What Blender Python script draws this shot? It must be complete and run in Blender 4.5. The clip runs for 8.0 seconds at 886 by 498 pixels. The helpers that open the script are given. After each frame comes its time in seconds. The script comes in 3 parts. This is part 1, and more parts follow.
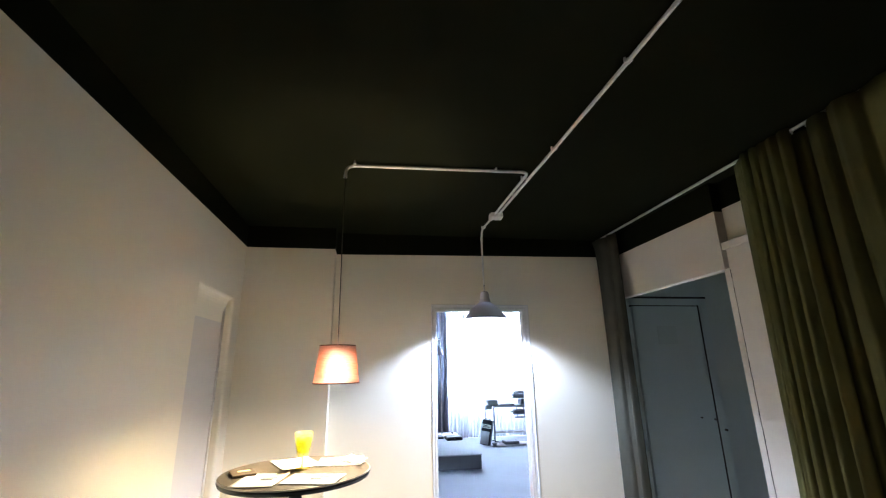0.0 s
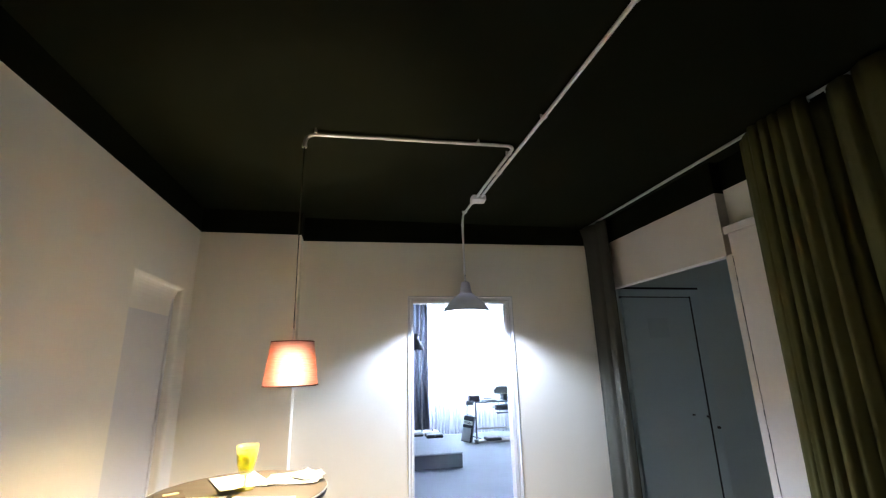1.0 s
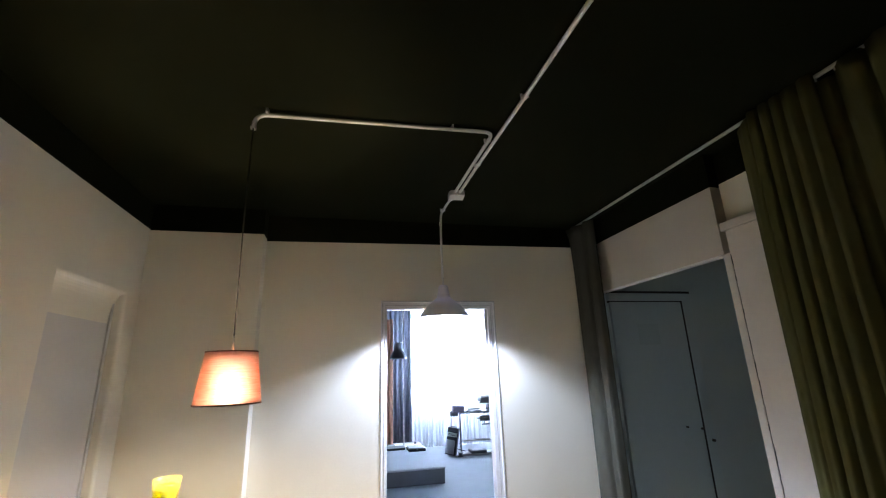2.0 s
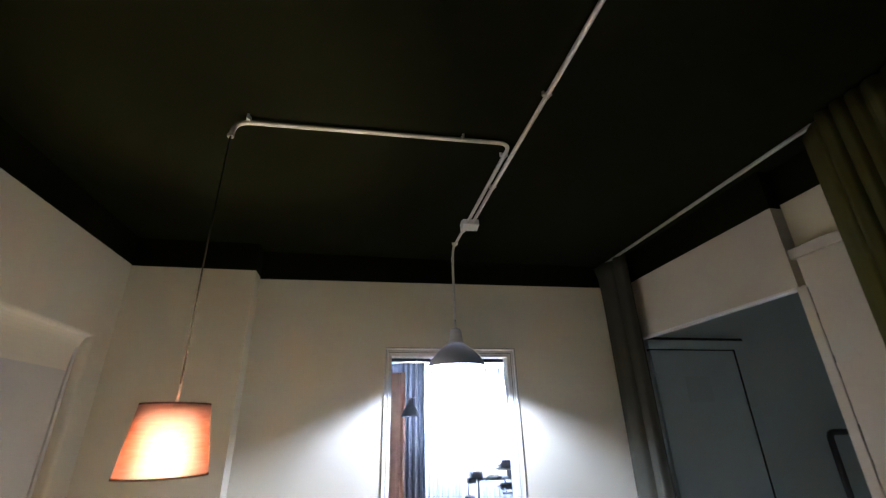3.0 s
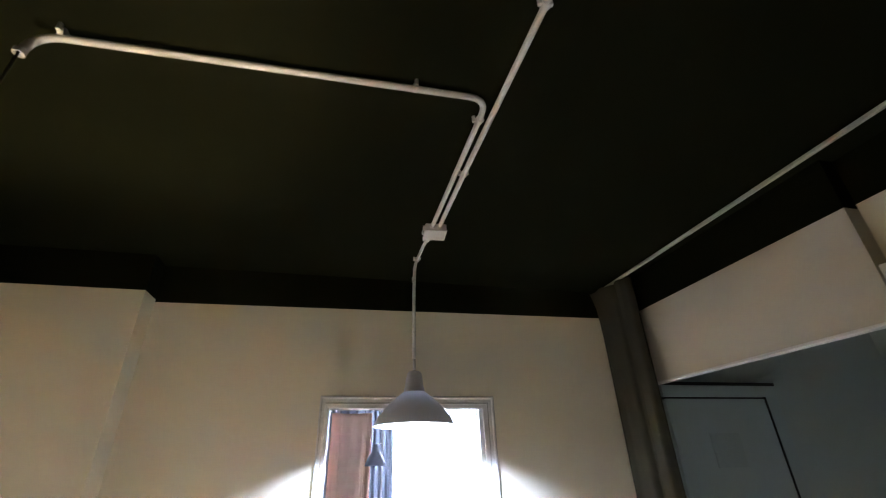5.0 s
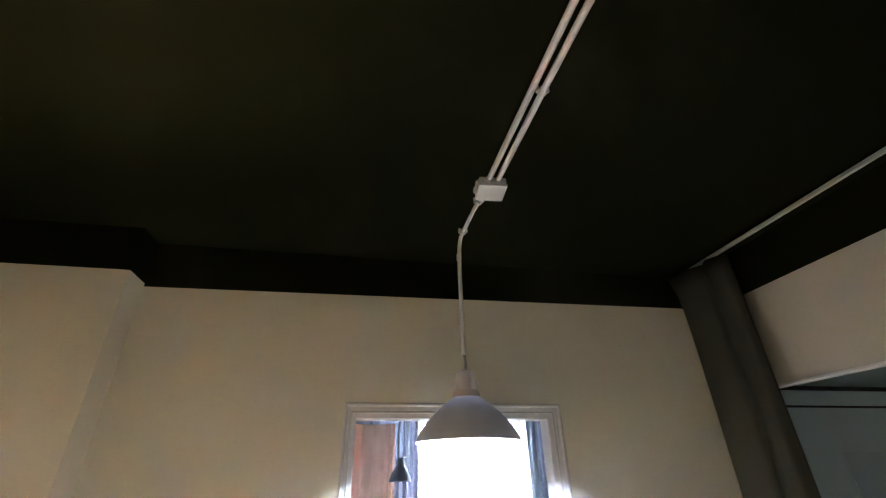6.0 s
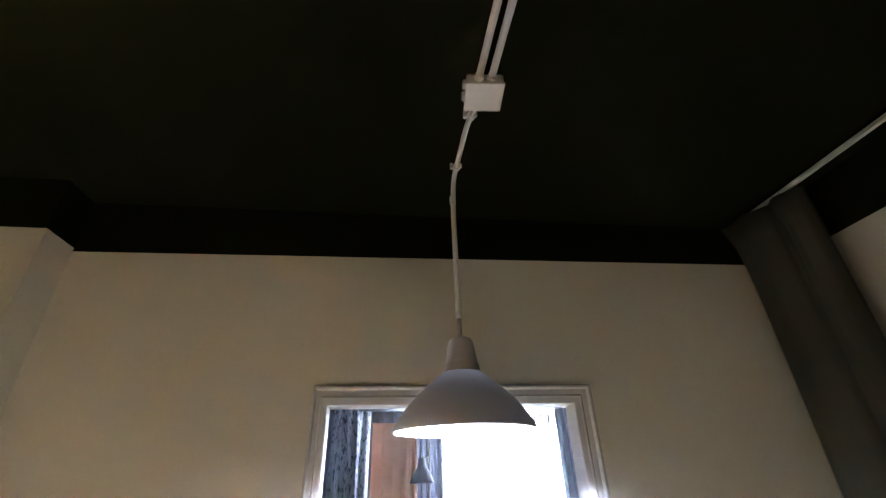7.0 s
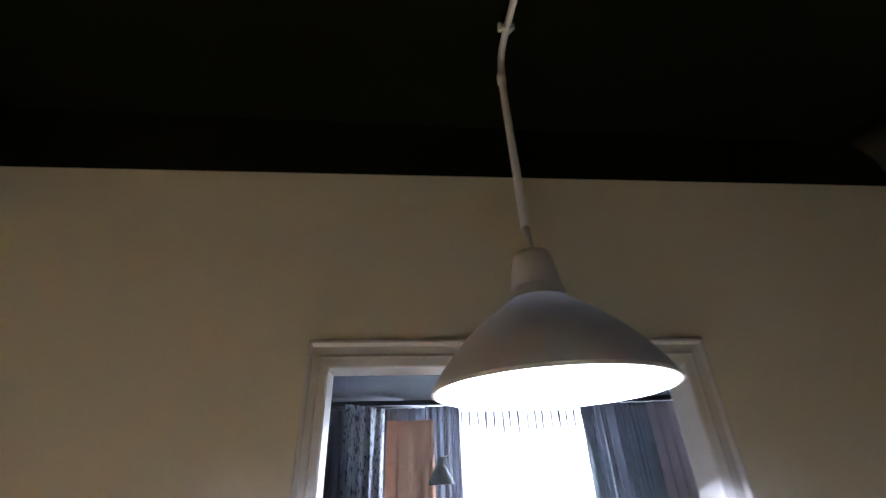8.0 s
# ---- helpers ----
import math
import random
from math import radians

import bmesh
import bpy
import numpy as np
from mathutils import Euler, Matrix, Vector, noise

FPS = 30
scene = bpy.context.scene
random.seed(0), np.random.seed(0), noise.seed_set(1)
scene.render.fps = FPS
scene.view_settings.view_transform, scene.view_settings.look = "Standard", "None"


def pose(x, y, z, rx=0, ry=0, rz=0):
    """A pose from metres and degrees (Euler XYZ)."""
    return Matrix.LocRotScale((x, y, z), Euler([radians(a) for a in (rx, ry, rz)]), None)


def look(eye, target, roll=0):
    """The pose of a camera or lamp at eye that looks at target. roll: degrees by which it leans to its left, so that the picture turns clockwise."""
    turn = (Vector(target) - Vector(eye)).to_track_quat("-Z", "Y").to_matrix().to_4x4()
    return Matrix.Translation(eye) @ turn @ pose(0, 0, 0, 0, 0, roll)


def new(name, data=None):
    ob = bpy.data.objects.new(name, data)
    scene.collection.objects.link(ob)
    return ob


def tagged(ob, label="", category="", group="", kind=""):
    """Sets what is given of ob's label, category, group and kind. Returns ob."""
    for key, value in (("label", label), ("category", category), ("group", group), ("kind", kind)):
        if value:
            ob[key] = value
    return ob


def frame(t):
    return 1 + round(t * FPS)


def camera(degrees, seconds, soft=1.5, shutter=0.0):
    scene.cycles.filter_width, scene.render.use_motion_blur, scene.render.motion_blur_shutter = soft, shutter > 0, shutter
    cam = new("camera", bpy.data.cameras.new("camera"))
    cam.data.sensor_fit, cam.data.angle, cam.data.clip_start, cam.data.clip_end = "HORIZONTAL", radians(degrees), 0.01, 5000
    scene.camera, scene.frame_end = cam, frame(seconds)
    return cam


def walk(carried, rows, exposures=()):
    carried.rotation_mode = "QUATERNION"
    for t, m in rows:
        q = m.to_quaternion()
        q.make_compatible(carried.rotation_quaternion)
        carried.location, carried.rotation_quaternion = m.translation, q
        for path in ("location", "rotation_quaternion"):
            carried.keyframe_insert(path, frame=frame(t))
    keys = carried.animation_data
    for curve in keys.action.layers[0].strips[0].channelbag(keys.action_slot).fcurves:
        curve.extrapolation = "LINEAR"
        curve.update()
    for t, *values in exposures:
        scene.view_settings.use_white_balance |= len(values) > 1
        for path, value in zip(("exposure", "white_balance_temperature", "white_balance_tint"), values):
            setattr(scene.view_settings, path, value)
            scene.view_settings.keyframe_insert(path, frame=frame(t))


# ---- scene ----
cam = camera(92.6, 8.0, soft=1.15, shutter=0.4)
PATH = [
    (0, (0.062, 0.035, 1.519), (0.366, 1.939, 2.053), -1.01),
    (0.5, (0.148, 0.168, 1.532), (0.442, 2.080, 2.037), -0.96),
    (1, (0.156, 0.339, 1.537), (0.539, 2.235, 2.044), -1.44),
    (1.5, (0.178, 0.468, 1.521), (0.630, 2.337, 2.068), -1.79),
    (1.7, (0.218, 0.511, 1.542), (0.669, 2.384, 2.080), -1.83),
    (2.8, (0.416, 0.844, 1.551), (0.779, 2.685, 2.245), -1.34),
    (3, (0.409, 0.940, 1.554), (0.757, 2.750, 2.331), -1.28),
    (3.5, (0.395, 1.154, 1.694), (0.830, 2.917, 2.531), -2.83),
    (4, (0.454, 1.281, 1.723), (0.923, 3.028, 2.577), -2.84),
    (4.2, (0.511, 1.335, 1.720), (0.985, 3.070, 2.595), -2.69),
    (5.3, (0.649, 1.690, 1.746), (1.058, 3.413, 2.677), -1.40),
    (5.5, (0.627, 1.820, 1.734), (1.023, 3.532, 2.689), -1.29),
    (6, (0.601, 2.038, 1.796), (0.950, 3.765, 2.741), -1.27),
    (6.5, (0.661, 2.235, 1.765), (0.988, 3.956, 2.729), -1.94),
    (7, (0.793, 2.442, 1.796), (1.028, 4.186, 2.746), -1.75),
    (7.5, (0.801, 2.677, 1.779), (1.001, 4.424, 2.731), -1.78),
    (8, (0.758, 2.940, 1.785), (0.951, 4.685, 2.743), -2.18),
]
EXPOSURES = [(0.0, 1.76, 6220, 11), (1.5, 1.42, 6320, 11), (3.0, 1.27, 6480, 11), (3.5, 1.60, 6520, 11), (4.0, 1.72, 6560, 11), (5.5, 1.72, 6800, 11), (6.5, 1.62, 6950, 12), (7.0, 1.40, 7050, 13), (7.5, 1.03, 7150, 12), (8.0, 0.78, 7250, 13)]
walk(cam, [(t, look(eye, target, roll)) for t, eye, target, roll in PATH], EXPOSURES)

# ---- world and light ----
WARM, WARM_POWER = (1.0, 0.81, 0.52), 550.0
COOL, COOL_POWER = (0.56, 0.69, 1.0), 1650.0
DAY, DAY_POWER = (0.70, 0.82, 1.0), 1500.0

world = bpy.data.worlds.new("sky")
scene.world = world
world.use_nodes = True
sky = world.node_tree.nodes.new("ShaderNodeTexSky")
sky.sky_type, sky.sun_disc, sky.sun_elevation, sky.sun_rotation = "NISHITA", False, radians(35), radians(200)
world.node_tree.links.new(sky.outputs["Color"], world.node_tree.nodes["Background"].inputs["Color"])
world.node_tree.nodes["Background"].inputs["Strength"].default_value = 0.12

day = bpy.data.lights.new("window_daylight", "AREA")
day.shape, day.size, day.size_y, day.color, day.energy = "RECTANGLE", 2.15, 1.50, DAY, DAY_POWER
new("window_daylight", day).matrix_world = look((2.62, 10.16, 1.90), (2.62, 5.0, 1.70))


# ---- materials ----
def nodes_of(name):
    m = bpy.data.materials.new(name)
    m.use_nodes = True
    t = m.node_tree
    return m, t, t.nodes["Principled BSDF"]


def noise_node(t, scale, detail=3.0, stretch=None):
    tc = t.nodes.new("ShaderNodeTexCoord")
    n = t.nodes.new("ShaderNodeTexNoise")
    n.inputs["Scale"].default_value, n.inputs["Detail"].default_value = scale, detail
    if stretch:
        mp = t.nodes.new("ShaderNodeMapping")
        mp.inputs["Scale"].default_value = stretch
        t.links.new(tc.outputs["Object"], mp.inputs["Vector"])
        t.links.new(mp.outputs["Vector"], n.inputs["Vector"])
    else:
        t.links.new(tc.outputs["Object"], n.inputs["Vector"])
    return n


def surface(name, color, rough=0.6, vary=0.12, big=1.5, fine=90.0, bump=0.15, metal=0.0, stretch=None, spec=0.5, dist=0.002):
    """A painted or raw surface: broad mottling, fine grain, and relief."""
    m, t, b = nodes_of(name)
    a, f = noise_node(t, big, 4.0, stretch), noise_node(t, fine, 2.0, stretch)
    mix = t.nodes.new("ShaderNodeMix")
    mix.data_type = "RGBA"
    mix.inputs["A"].default_value = (*[max(0.0, c * (1 - vary)) for c in color], 1)
    mix.inputs["B"].default_value = (*[min(1.0, c * (1 + vary)) for c in color], 1)
    add = t.nodes.new("ShaderNodeMath")
    add.operation = "MULTIPLY_ADD"
    add.inputs[1].default_value, add.inputs[2].default_value = 0.35, 0.0
    t.links.new(f.outputs["Fac"], add.inputs[0])
    s = t.nodes.new("ShaderNodeMath")
    s.operation = "MULTIPLY_ADD"
    s.inputs[1].default_value = 0.65
    t.links.new(a.outputs["Fac"], s.inputs[0])
    t.links.new(add.outputs[0], s.inputs[2])
    t.links.new(s.outputs[0], mix.inputs["Factor"])
    t.links.new(mix.outputs["Result"], b.inputs["Base Color"])
    r = t.nodes.new("ShaderNodeMath")
    r.operation = "MULTIPLY_ADD"
    r.inputs[1].default_value, r.inputs[2].default_value = 0.16, rough - 0.08
    t.links.new(a.outputs["Fac"], r.inputs[0])
    t.links.new(r.outputs[0], b.inputs["Roughness"])
    b.inputs["Metallic"].default_value, b.inputs["Specular IOR Level"].default_value = metal, spec
    if bump:
        bp = t.nodes.new("ShaderNodeBump")
        bp.inputs["Strength"].default_value, bp.inputs["Distance"].default_value = bump, dist
        t.links.new(f.outputs["Fac"], bp.inputs["Height"])
        t.links.new(bp.outputs["Normal"], b.inputs["Normal"])
    return m


def cloth(name, color, through_color, share, fine=350.0, see=0.0, vary=0.15):
    """Woven cloth that lets some light through."""
    m = surface(name, color, 0.95, vary, 6.0, fine, 0.5, spec=0.1, dist=0.001)
    t = m.node_tree
    b, out = t.nodes["Principled BSDF"], t.nodes["Material Output"]
    tr = t.nodes.new("ShaderNodeBsdfTranslucent")
    tr.inputs["Color"].default_value = (*through_color, 1)
    mix = t.nodes.new("ShaderNodeMixShader")
    mix.inputs[0].default_value = share
    t.links.new(b.outputs[0], mix.inputs[1])
    t.links.new(tr.outputs[0], mix.inputs[2])
    last = mix
    if see:
        clear, last = t.nodes.new("ShaderNodeBsdfTransparent"), t.nodes.new("ShaderNodeMixShader")
        last.inputs[0].default_value = see
        t.links.new(mix.outputs[0], last.inputs[1])
        t.links.new(clear.outputs[0], last.inputs[2])
    t.links.new(last.outputs[0], out.inputs["Surface"])
    return m


def glow(name, color, strength):
    m, t, b = nodes_of(name)
    b.inputs["Base Color"].default_value = (*color, 1)
    b.inputs["Emission Color"].default_value = (*color, 1)
    b.inputs["Emission Strength"].default_value = strength
    return m


PLASTER = surface("cream_wall_paint", (0.86, 0.790, 0.625), 0.34, 0.045, 1.2, 130.0, 0.10, spec=0.85)
# Wall cream darkened in the colour, shading the over-lit lintel panel.
PANEL = surface("shaded_cream_panel_paint", (0.58, 0.525, 0.425), 0.45, 0.08, 1.6, 110.0, 0.12, spec=0.4)
BLACK = surface("black_ceiling_paint", (0.0068, 0.0075, 0.0028), 0.85, 0.25, 1.6, 110.0, 0.15, spec=0.04)
WOODWORK = surface("white_gloss_woodwork", (0.76, 0.74, 0.70), 0.39, 0.05, 3.0, 60.0, 0.08)
# Woodwork white with shade mixed into the colour for boards by the opening.
SHADED_WHITE = surface("shaded_white_woodwork", (0.58, 0.525, 0.43), 0.48, 0.10, 3.0, 45.0, 0.18)
GREYDOOR = surface("pale_grey_door_paint", (0.72, 0.68, 0.61), 0.5, 0.06, 2.0, 90.0, 0.1)
BLUEGREY = surface("blue_grey_paint", (0.42, 0.485, 0.47), 0.55, 0.10, 1.5, 80.0, 0.12)
BLUEDOOR = surface("blue_grey_door_paint", (0.40, 0.48, 0.485), 0.42, 0.08, 1.8, 40.0, 0.12)
BLUEDARK = surface("darker_blue_grey_paint", (0.372, 0.448, 0.452), 0.6, 0.12, 6.0, 60.0, 0.1)
GAP = surface("dark_joint", (0.012, 0.013, 0.014), 0.9, 0.2, 8.0, 60.0, 0.0)
# Unseen floor, lightened so that its bounce fills the upper walls.
FLOORWOOD = surface("pale_bounce_floor", (0.72, 0.66, 0.56), 0.5, 0.10, 2.0, 50.0, 0.2, stretch=(8, 1, 1))
CARPET = surface("grey_carpet", (0.47, 0.50, 0.55), 0.95, 0.12, 2.0, 420.0, 0.8, spec=0.1)
FARWALL = surface("pale_grey_wall_paint", (0.74, 0.74, 0.75), 0.7, 0.08, 1.5, 90.0, 0.1)
FARCEIL = surface("slate_ceiling_paint", (0.075, 0.085, 0.105), 0.75, 0.10, 1.5, 90.0, 0.1)
PVC = surface("white_conduit_plastic", (0.68, 0.66, 0.62), 0.58, 0.07, 9.0, 160.0, 0.06)
ALU = surface("white_lacquered_aluminium", (0.50, 0.51, 0.46), 0.4, 0.05, 9.0, 200.0, 0.04)
OLIVE = cloth("olive_curtain_cloth", (0.086, 0.081, 0.027), (0.050, 0.047, 0.015), 0.10, 160.0, 0.0, 0.30)
SAGE = cloth("grey_green_curtain_cloth", (0.063, 0.060, 0.043), (0.05, 0.05, 0.04), 0.10, 200.0, 0.0, 0.25)
SHEER = cloth("sheer_white_cloth", (0.62, 0.64, 0.67), (0.66, 0.68, 0.71), 0.55, 500.0, 0.03, 0.04)
HEADING = cloth("pleated_heading_cloth", (0.34, 0.36, 0.39), (0.3, 0.32, 0.36), 0.0, 500.0, 0.0, 0.05)
NAVY = cloth("slate_blue_drape_cloth", (0.30, 0.32, 0.37), (0.24, 0.26, 0.30), 0.25)
SALMON = cloth("salmon_curtain_cloth", (0.94, 0.56, 0.40), (0.80, 0.42, 0.30), 0.1, vary=0.10)
LILAC = cloth("dusty_lilac_drape_cloth", (0.50, 0.43, 0.47), (0.40, 0.33, 0.38), 0.2)
PEACH = cloth("peach_shade_cloth", (0.46, 0.22, 0.14), (0.46, 0.12, 0.05), 0.04, 260.0, 0.0, 0.06)
t = PEACH.node_tree
beam, blend = t.nodes.new("ShaderNodeBsdfRefraction"), t.nodes.new("ShaderNodeMixShader")
beam.inputs["Color"].default_value, beam.inputs["Roughness"].default_value, beam.inputs["IOR"].default_value = (0.80, 0.64, 0.62, 1), 1.0, 1.5
weave, amount = noise_node(t, 13.0, 3.0, (1.3, 1.3, 22.0)), t.nodes.new("ShaderNodeMath")
amount.operation, amount.inputs[1].default_value, amount.inputs[2].default_value = "MULTIPLY_ADD", 0.75, -0.02
t.links.new(weave.outputs["Fac"], amount.inputs[0])
t.links.new(amount.outputs[0], blend.inputs[0])
out = t.nodes["Material Output"]
t.links.new(out.inputs["Surface"].links[0].from_socket, blend.inputs[1])
t.links.new(beam.outputs[0], blend.inputs[2])
t.links.new(blend.outputs[0], out.inputs["Surface"])
RUST = surface("rust_shade_tape", (0.13, 0.045, 0.02), 0.8, 0.15, 20.0, 200.0, 0.2)
# White lamp metal; faint translucency and lilac tint imitate lens glare.
LAMPWHITE = cloth("white_lamp_glare", (0.90, 0.87, 0.91), (0.90, 0.86, 0.86), 0.0002, 150.0, 0.0, 0.04)
LAMPWHITE.node_tree.nodes["Principled BSDF"].inputs["Specular IOR Level"].default_value = 0.5
LAMPGREY = surface("grey_lamp_enamel", (0.24, 0.25, 0.28), 0.45, 0.06, 8.0, 150.0, 0.05)
CORD = surface("dark_textile_cord", (0.062, 0.056, 0.044), 0.95, 0.2, 30.0, 500.0, 0.4, spec=0.08)
WHITECORD = surface("white_flex", (0.70, 0.68, 0.64), 0.5, 0.06, 20.0, 200.0, 0.05)
HOLDER = surface("cream_lampholder", (0.70, 0.66, 0.58), 0.4, 0.05, 20.0, 200.0, 0.05)
TABLETOP = surface("brown_grey_table_laminate", (0.10, 0.082, 0.060), 0.40, 0.18, 5.0, 60.0, 0.06, stretch=(1, 7, 1))
IRON = surface("black_painted_iron", (0.018, 0.017, 0.017), 0.45, 0.25, 12.0, 120.0, 0.12)
PAPER = surface("white_paper", (0.84, 0.83, 0.80), 0.75, 0.03, 4.0, 300.0, 0.05)
INK = surface("grey_print", (0.10, 0.10, 0.105), 0.8, 0.1, 30.0, 200.0, 0.0)
LEATHER = surface("brown_notebook_cover", (0.11, 0.080, 0.050), 0.55, 0.2, 12.0, 160.0, 0.3)
YELLOWCARD = surface("yellow_card", (0.80, 0.70, 0.40), 0.6, 0.08, 12.0, 160.0, 0.05)
DARKGREY = surface("dark_grey_plastic", (0.14, 0.15, 0.17), 0.5, 0.15, 10.0, 150.0, 0.1)
MIDGREY = surface("mid_grey_plastic", (0.22, 0.24, 0.27), 0.5, 0.12, 10.0, 150.0, 0.1)
NAVYBOX = surface("navy_black_plastic", (0.045, 0.048, 0.065), 0.45, 0.15, 10.0, 150.0, 0.1)
PALEGREY = surface("pale_grey_plastic", (0.50, 0.50, 0.54), 0.5, 0.08, 10.0, 150.0, 0.06)
BAGGREY = surface("grey_bag_cloth", (0.26, 0.28, 0.30), 0.9, 0.15, 10.0, 300.0, 0.3)
PLATFORM = surface("dark_grey_platform_side", (0.10, 0.105, 0.115), 0.7, 0.15, 3.0, 80.0, 0.2)
STEEL = surface("satin_steel", (0.58, 0.58, 0.60), 0.3, 0.08, 20.0, 300.0, 0.05, metal=1.0)
BRASS = surface("tarnished_lock_metal", (0.06, 0.055, 0.05), 0.4, 0.25, 30.0, 300.0, 0.1, metal=0.6)
WARMBULB = glow("warm_lit_bulb", WARM, WARM_POWER)
COOLBULB = glow("cool_lit_bulb", COOL, COOL_POWER)


def goblet_plastic(name, color, share, see=0.0):
    m, t, b = nodes_of(name)
    b.inputs["Base Color"].default_value = (*color, 1)
    b.inputs["Roughness"].default_value = 0.25
    tr, mix = t.nodes.new("ShaderNodeBsdfTranslucent"), t.nodes.new("ShaderNodeMixShader")
    tr.inputs["Color"].default_value = (*color, 1)
    mix.inputs[0].default_value = share
    t.links.new(b.outputs[0], mix.inputs[1])
    t.links.new(tr.outputs[0], mix.inputs[2])
    clear, last = t.nodes.new("ShaderNodeBsdfTransparent"), t.nodes.new("ShaderNodeMixShader")
    clear.inputs["Color"].default_value = (1.0, 0.96, 0.70, 1)
    last.inputs[0].default_value = see
    t.links.new(mix.outputs[0], last.inputs[1])
    t.links.new(clear.outputs[0], last.inputs[2])
    t.links.new(last.outputs[0], t.nodes["Material Output"].inputs["Surface"])
    return m


YELLOW = goblet_plastic("translucent_yellow_plastic", (0.92, 0.90, 0.42), 0.5, 0.82)
STEM = goblet_plastic("yellow_stem_plastic", (0.85, 0.74, 0.20), 0.5, 0.60)
JUICE = goblet_plastic("bright_yellow_drink", (0.64, 0.69, 0.0), 0.6)


def leafy(name):
    """Pale drape cloth with broken dark upright blotches."""
    m = cloth(name, (0.30, 0.34, 0.40), (0.25, 0.3, 0.36), 0.15)
    t = m.node_tree
    n = noise_node(t, 14.0, 3.0, (2.4, 2.4, 0.9))
    ramp = t.nodes.new("ShaderNodeValToRGB")
    ramp.color_ramp.elements[0].position, ramp.color_ramp.elements[0].color = 0.36, (0.05, 0.06, 0.08, 1)
    ramp.color_ramp.elements[1].position, ramp.color_ramp.elements[1].color = 0.50, (0.29, 0.32, 0.37, 1)
    t.links.new(n.outputs["Fac"], ramp.inputs["Fac"])
    t.links.new(ramp.outputs["Color"], t.nodes["Principled BSDF"].inputs["Base Color"])
    return m


PATTERN = leafy("patterned_drape_cloth")


# ---- builders ----
def part(name, bm, material, parent=None, label="", smooth=False):
    """Links a bmesh as one mesh object under a thing or a part."""
    me = bpy.data.meshes.new(name)
    bmesh.ops.recalc_face_normals(bm, faces=bm.faces)
    for f in bm.faces:
        f.smooth = smooth
    bm.to_mesh(me)
    bm.free()
    for m in material if isinstance(material, (list, tuple)) else [material]:
        me.materials.append(m)
    ob = new(name, me)
    if parent:
        ob.parent = parent
        ob.matrix_parent_inverse = parent.matrix_world.inverted()
    if label:
        tagged(ob, label)
    return ob


def base(name, at, label, category, group=""):
    """An Empty at a thing's base, which parents its parts."""
    e = new(name)
    e.empty_display_size = 0.05
    e.matrix_world = Matrix.Translation(at)
    bpy.context.view_layer.update()
    return tagged(e, label, category, group)


def box(bm, x0, x1, y0, y1, z0, z1, bevel=0.0, slot=0, turn=None):
    made = bmesh.ops.create_cube(bm, size=1.0)
    v = made["verts"]
    m = Matrix.Translation(((x0 + x1) / 2, (y0 + y1) / 2, (z0 + z1) / 2)) @ (turn or Matrix()) @ Matrix.Diagonal((x1 - x0, y1 - y0, z1 - z0, 1))
    bmesh.ops.transform(bm, matrix=m, verts=v)
    faces = {f for u in v for f in u.link_faces}
    for f in faces:
        f.material_index = slot
    if bevel:
        edges = list({e for u in v for e in u.link_edges})
        bmesh.ops.bevel(bm, geom=edges, offset=bevel, segments=2, profile=0.5, affect="EDGES")
    return bm


def block(*size, bevel=0.0, turn=None):
    return box(bmesh.new(), *size, bevel=bevel, turn=turn)


def lathe(profile, at=(0, 0, 0), seg=48, bm=None, closed=False):
    """Turns (radius, height) pairs round the upright through at."""
    bm = bm or bmesh.new()
    rings = []
    for r, z in profile:
        if r < 1e-5:
            rings.append([bm.verts.new((at[0], at[1], at[2] + z))])
        else:
            rings.append([bm.verts.new((at[0] + r * math.cos(a), at[1] + r * math.sin(a), at[2] + z)) for a in np.linspace(0, 2 * math.pi, seg, endpoint=False)])
    pairs = list(zip(rings, rings[1:])) + ([(rings[-1], rings[0])] if closed else [])
    for p, q in pairs:
        for i in range(seg):
            j = (i + 1) % seg
            if len(p) == 1 and len(q) > 1:
                bm.faces.new((p[0], q[i], q[j]))
            elif len(q) == 1 and len(p) > 1:
                bm.faces.new((p[i], p[j], q[0]))
            elif len(p) > 1:
                bm.faces.new((p[i], p[j], q[j], q[i]))
    return bm


def tube(points, r, seg=14, bm=None):
    """A round bar or pipe along points, with capped ends."""
    bm = bm or bmesh.new()
    pts = [Vector(p) for p in points]
    rings, side = [], None
    for i, p in enumerate(pts):
        d = (pts[min(i + 1, len(pts) - 1)] - pts[max(i - 1, 0)]).normalized()
        side = d.orthogonal().normalized() if side is None else (side - d * side.dot(d)).normalized()
        up = d.cross(side)
        rings.append([bm.verts.new(p + r * (math.cos(a) * side + math.sin(a) * up)) for a in np.linspace(0, 2 * math.pi, seg, endpoint=False)])
    for p, q in zip(rings, rings[1:]):
        for i in range(seg):
            bm.faces.new((p[i], p[(i + 1) % seg], q[(i + 1) % seg], q[i]))
    bm.faces.new(rings[0][::-1])
    bm.faces.new(rings[-1])
    return bm


def rounded(points, radius, steps=7):
    """A line with its corners rounded off."""
    pts = [Vector(p) for p in points]
    out = [pts[0]]
    for a, b, c in zip(pts, pts[1:], pts[2:]):
        p, q = b + (a - b).normalized() * radius, b + (c - b).normalized() * radius
        out += [p.lerp(b, s).lerp(b.lerp(q, s), s) for s in np.linspace(0, 1, steps)]
    return out + [pts[-1]]


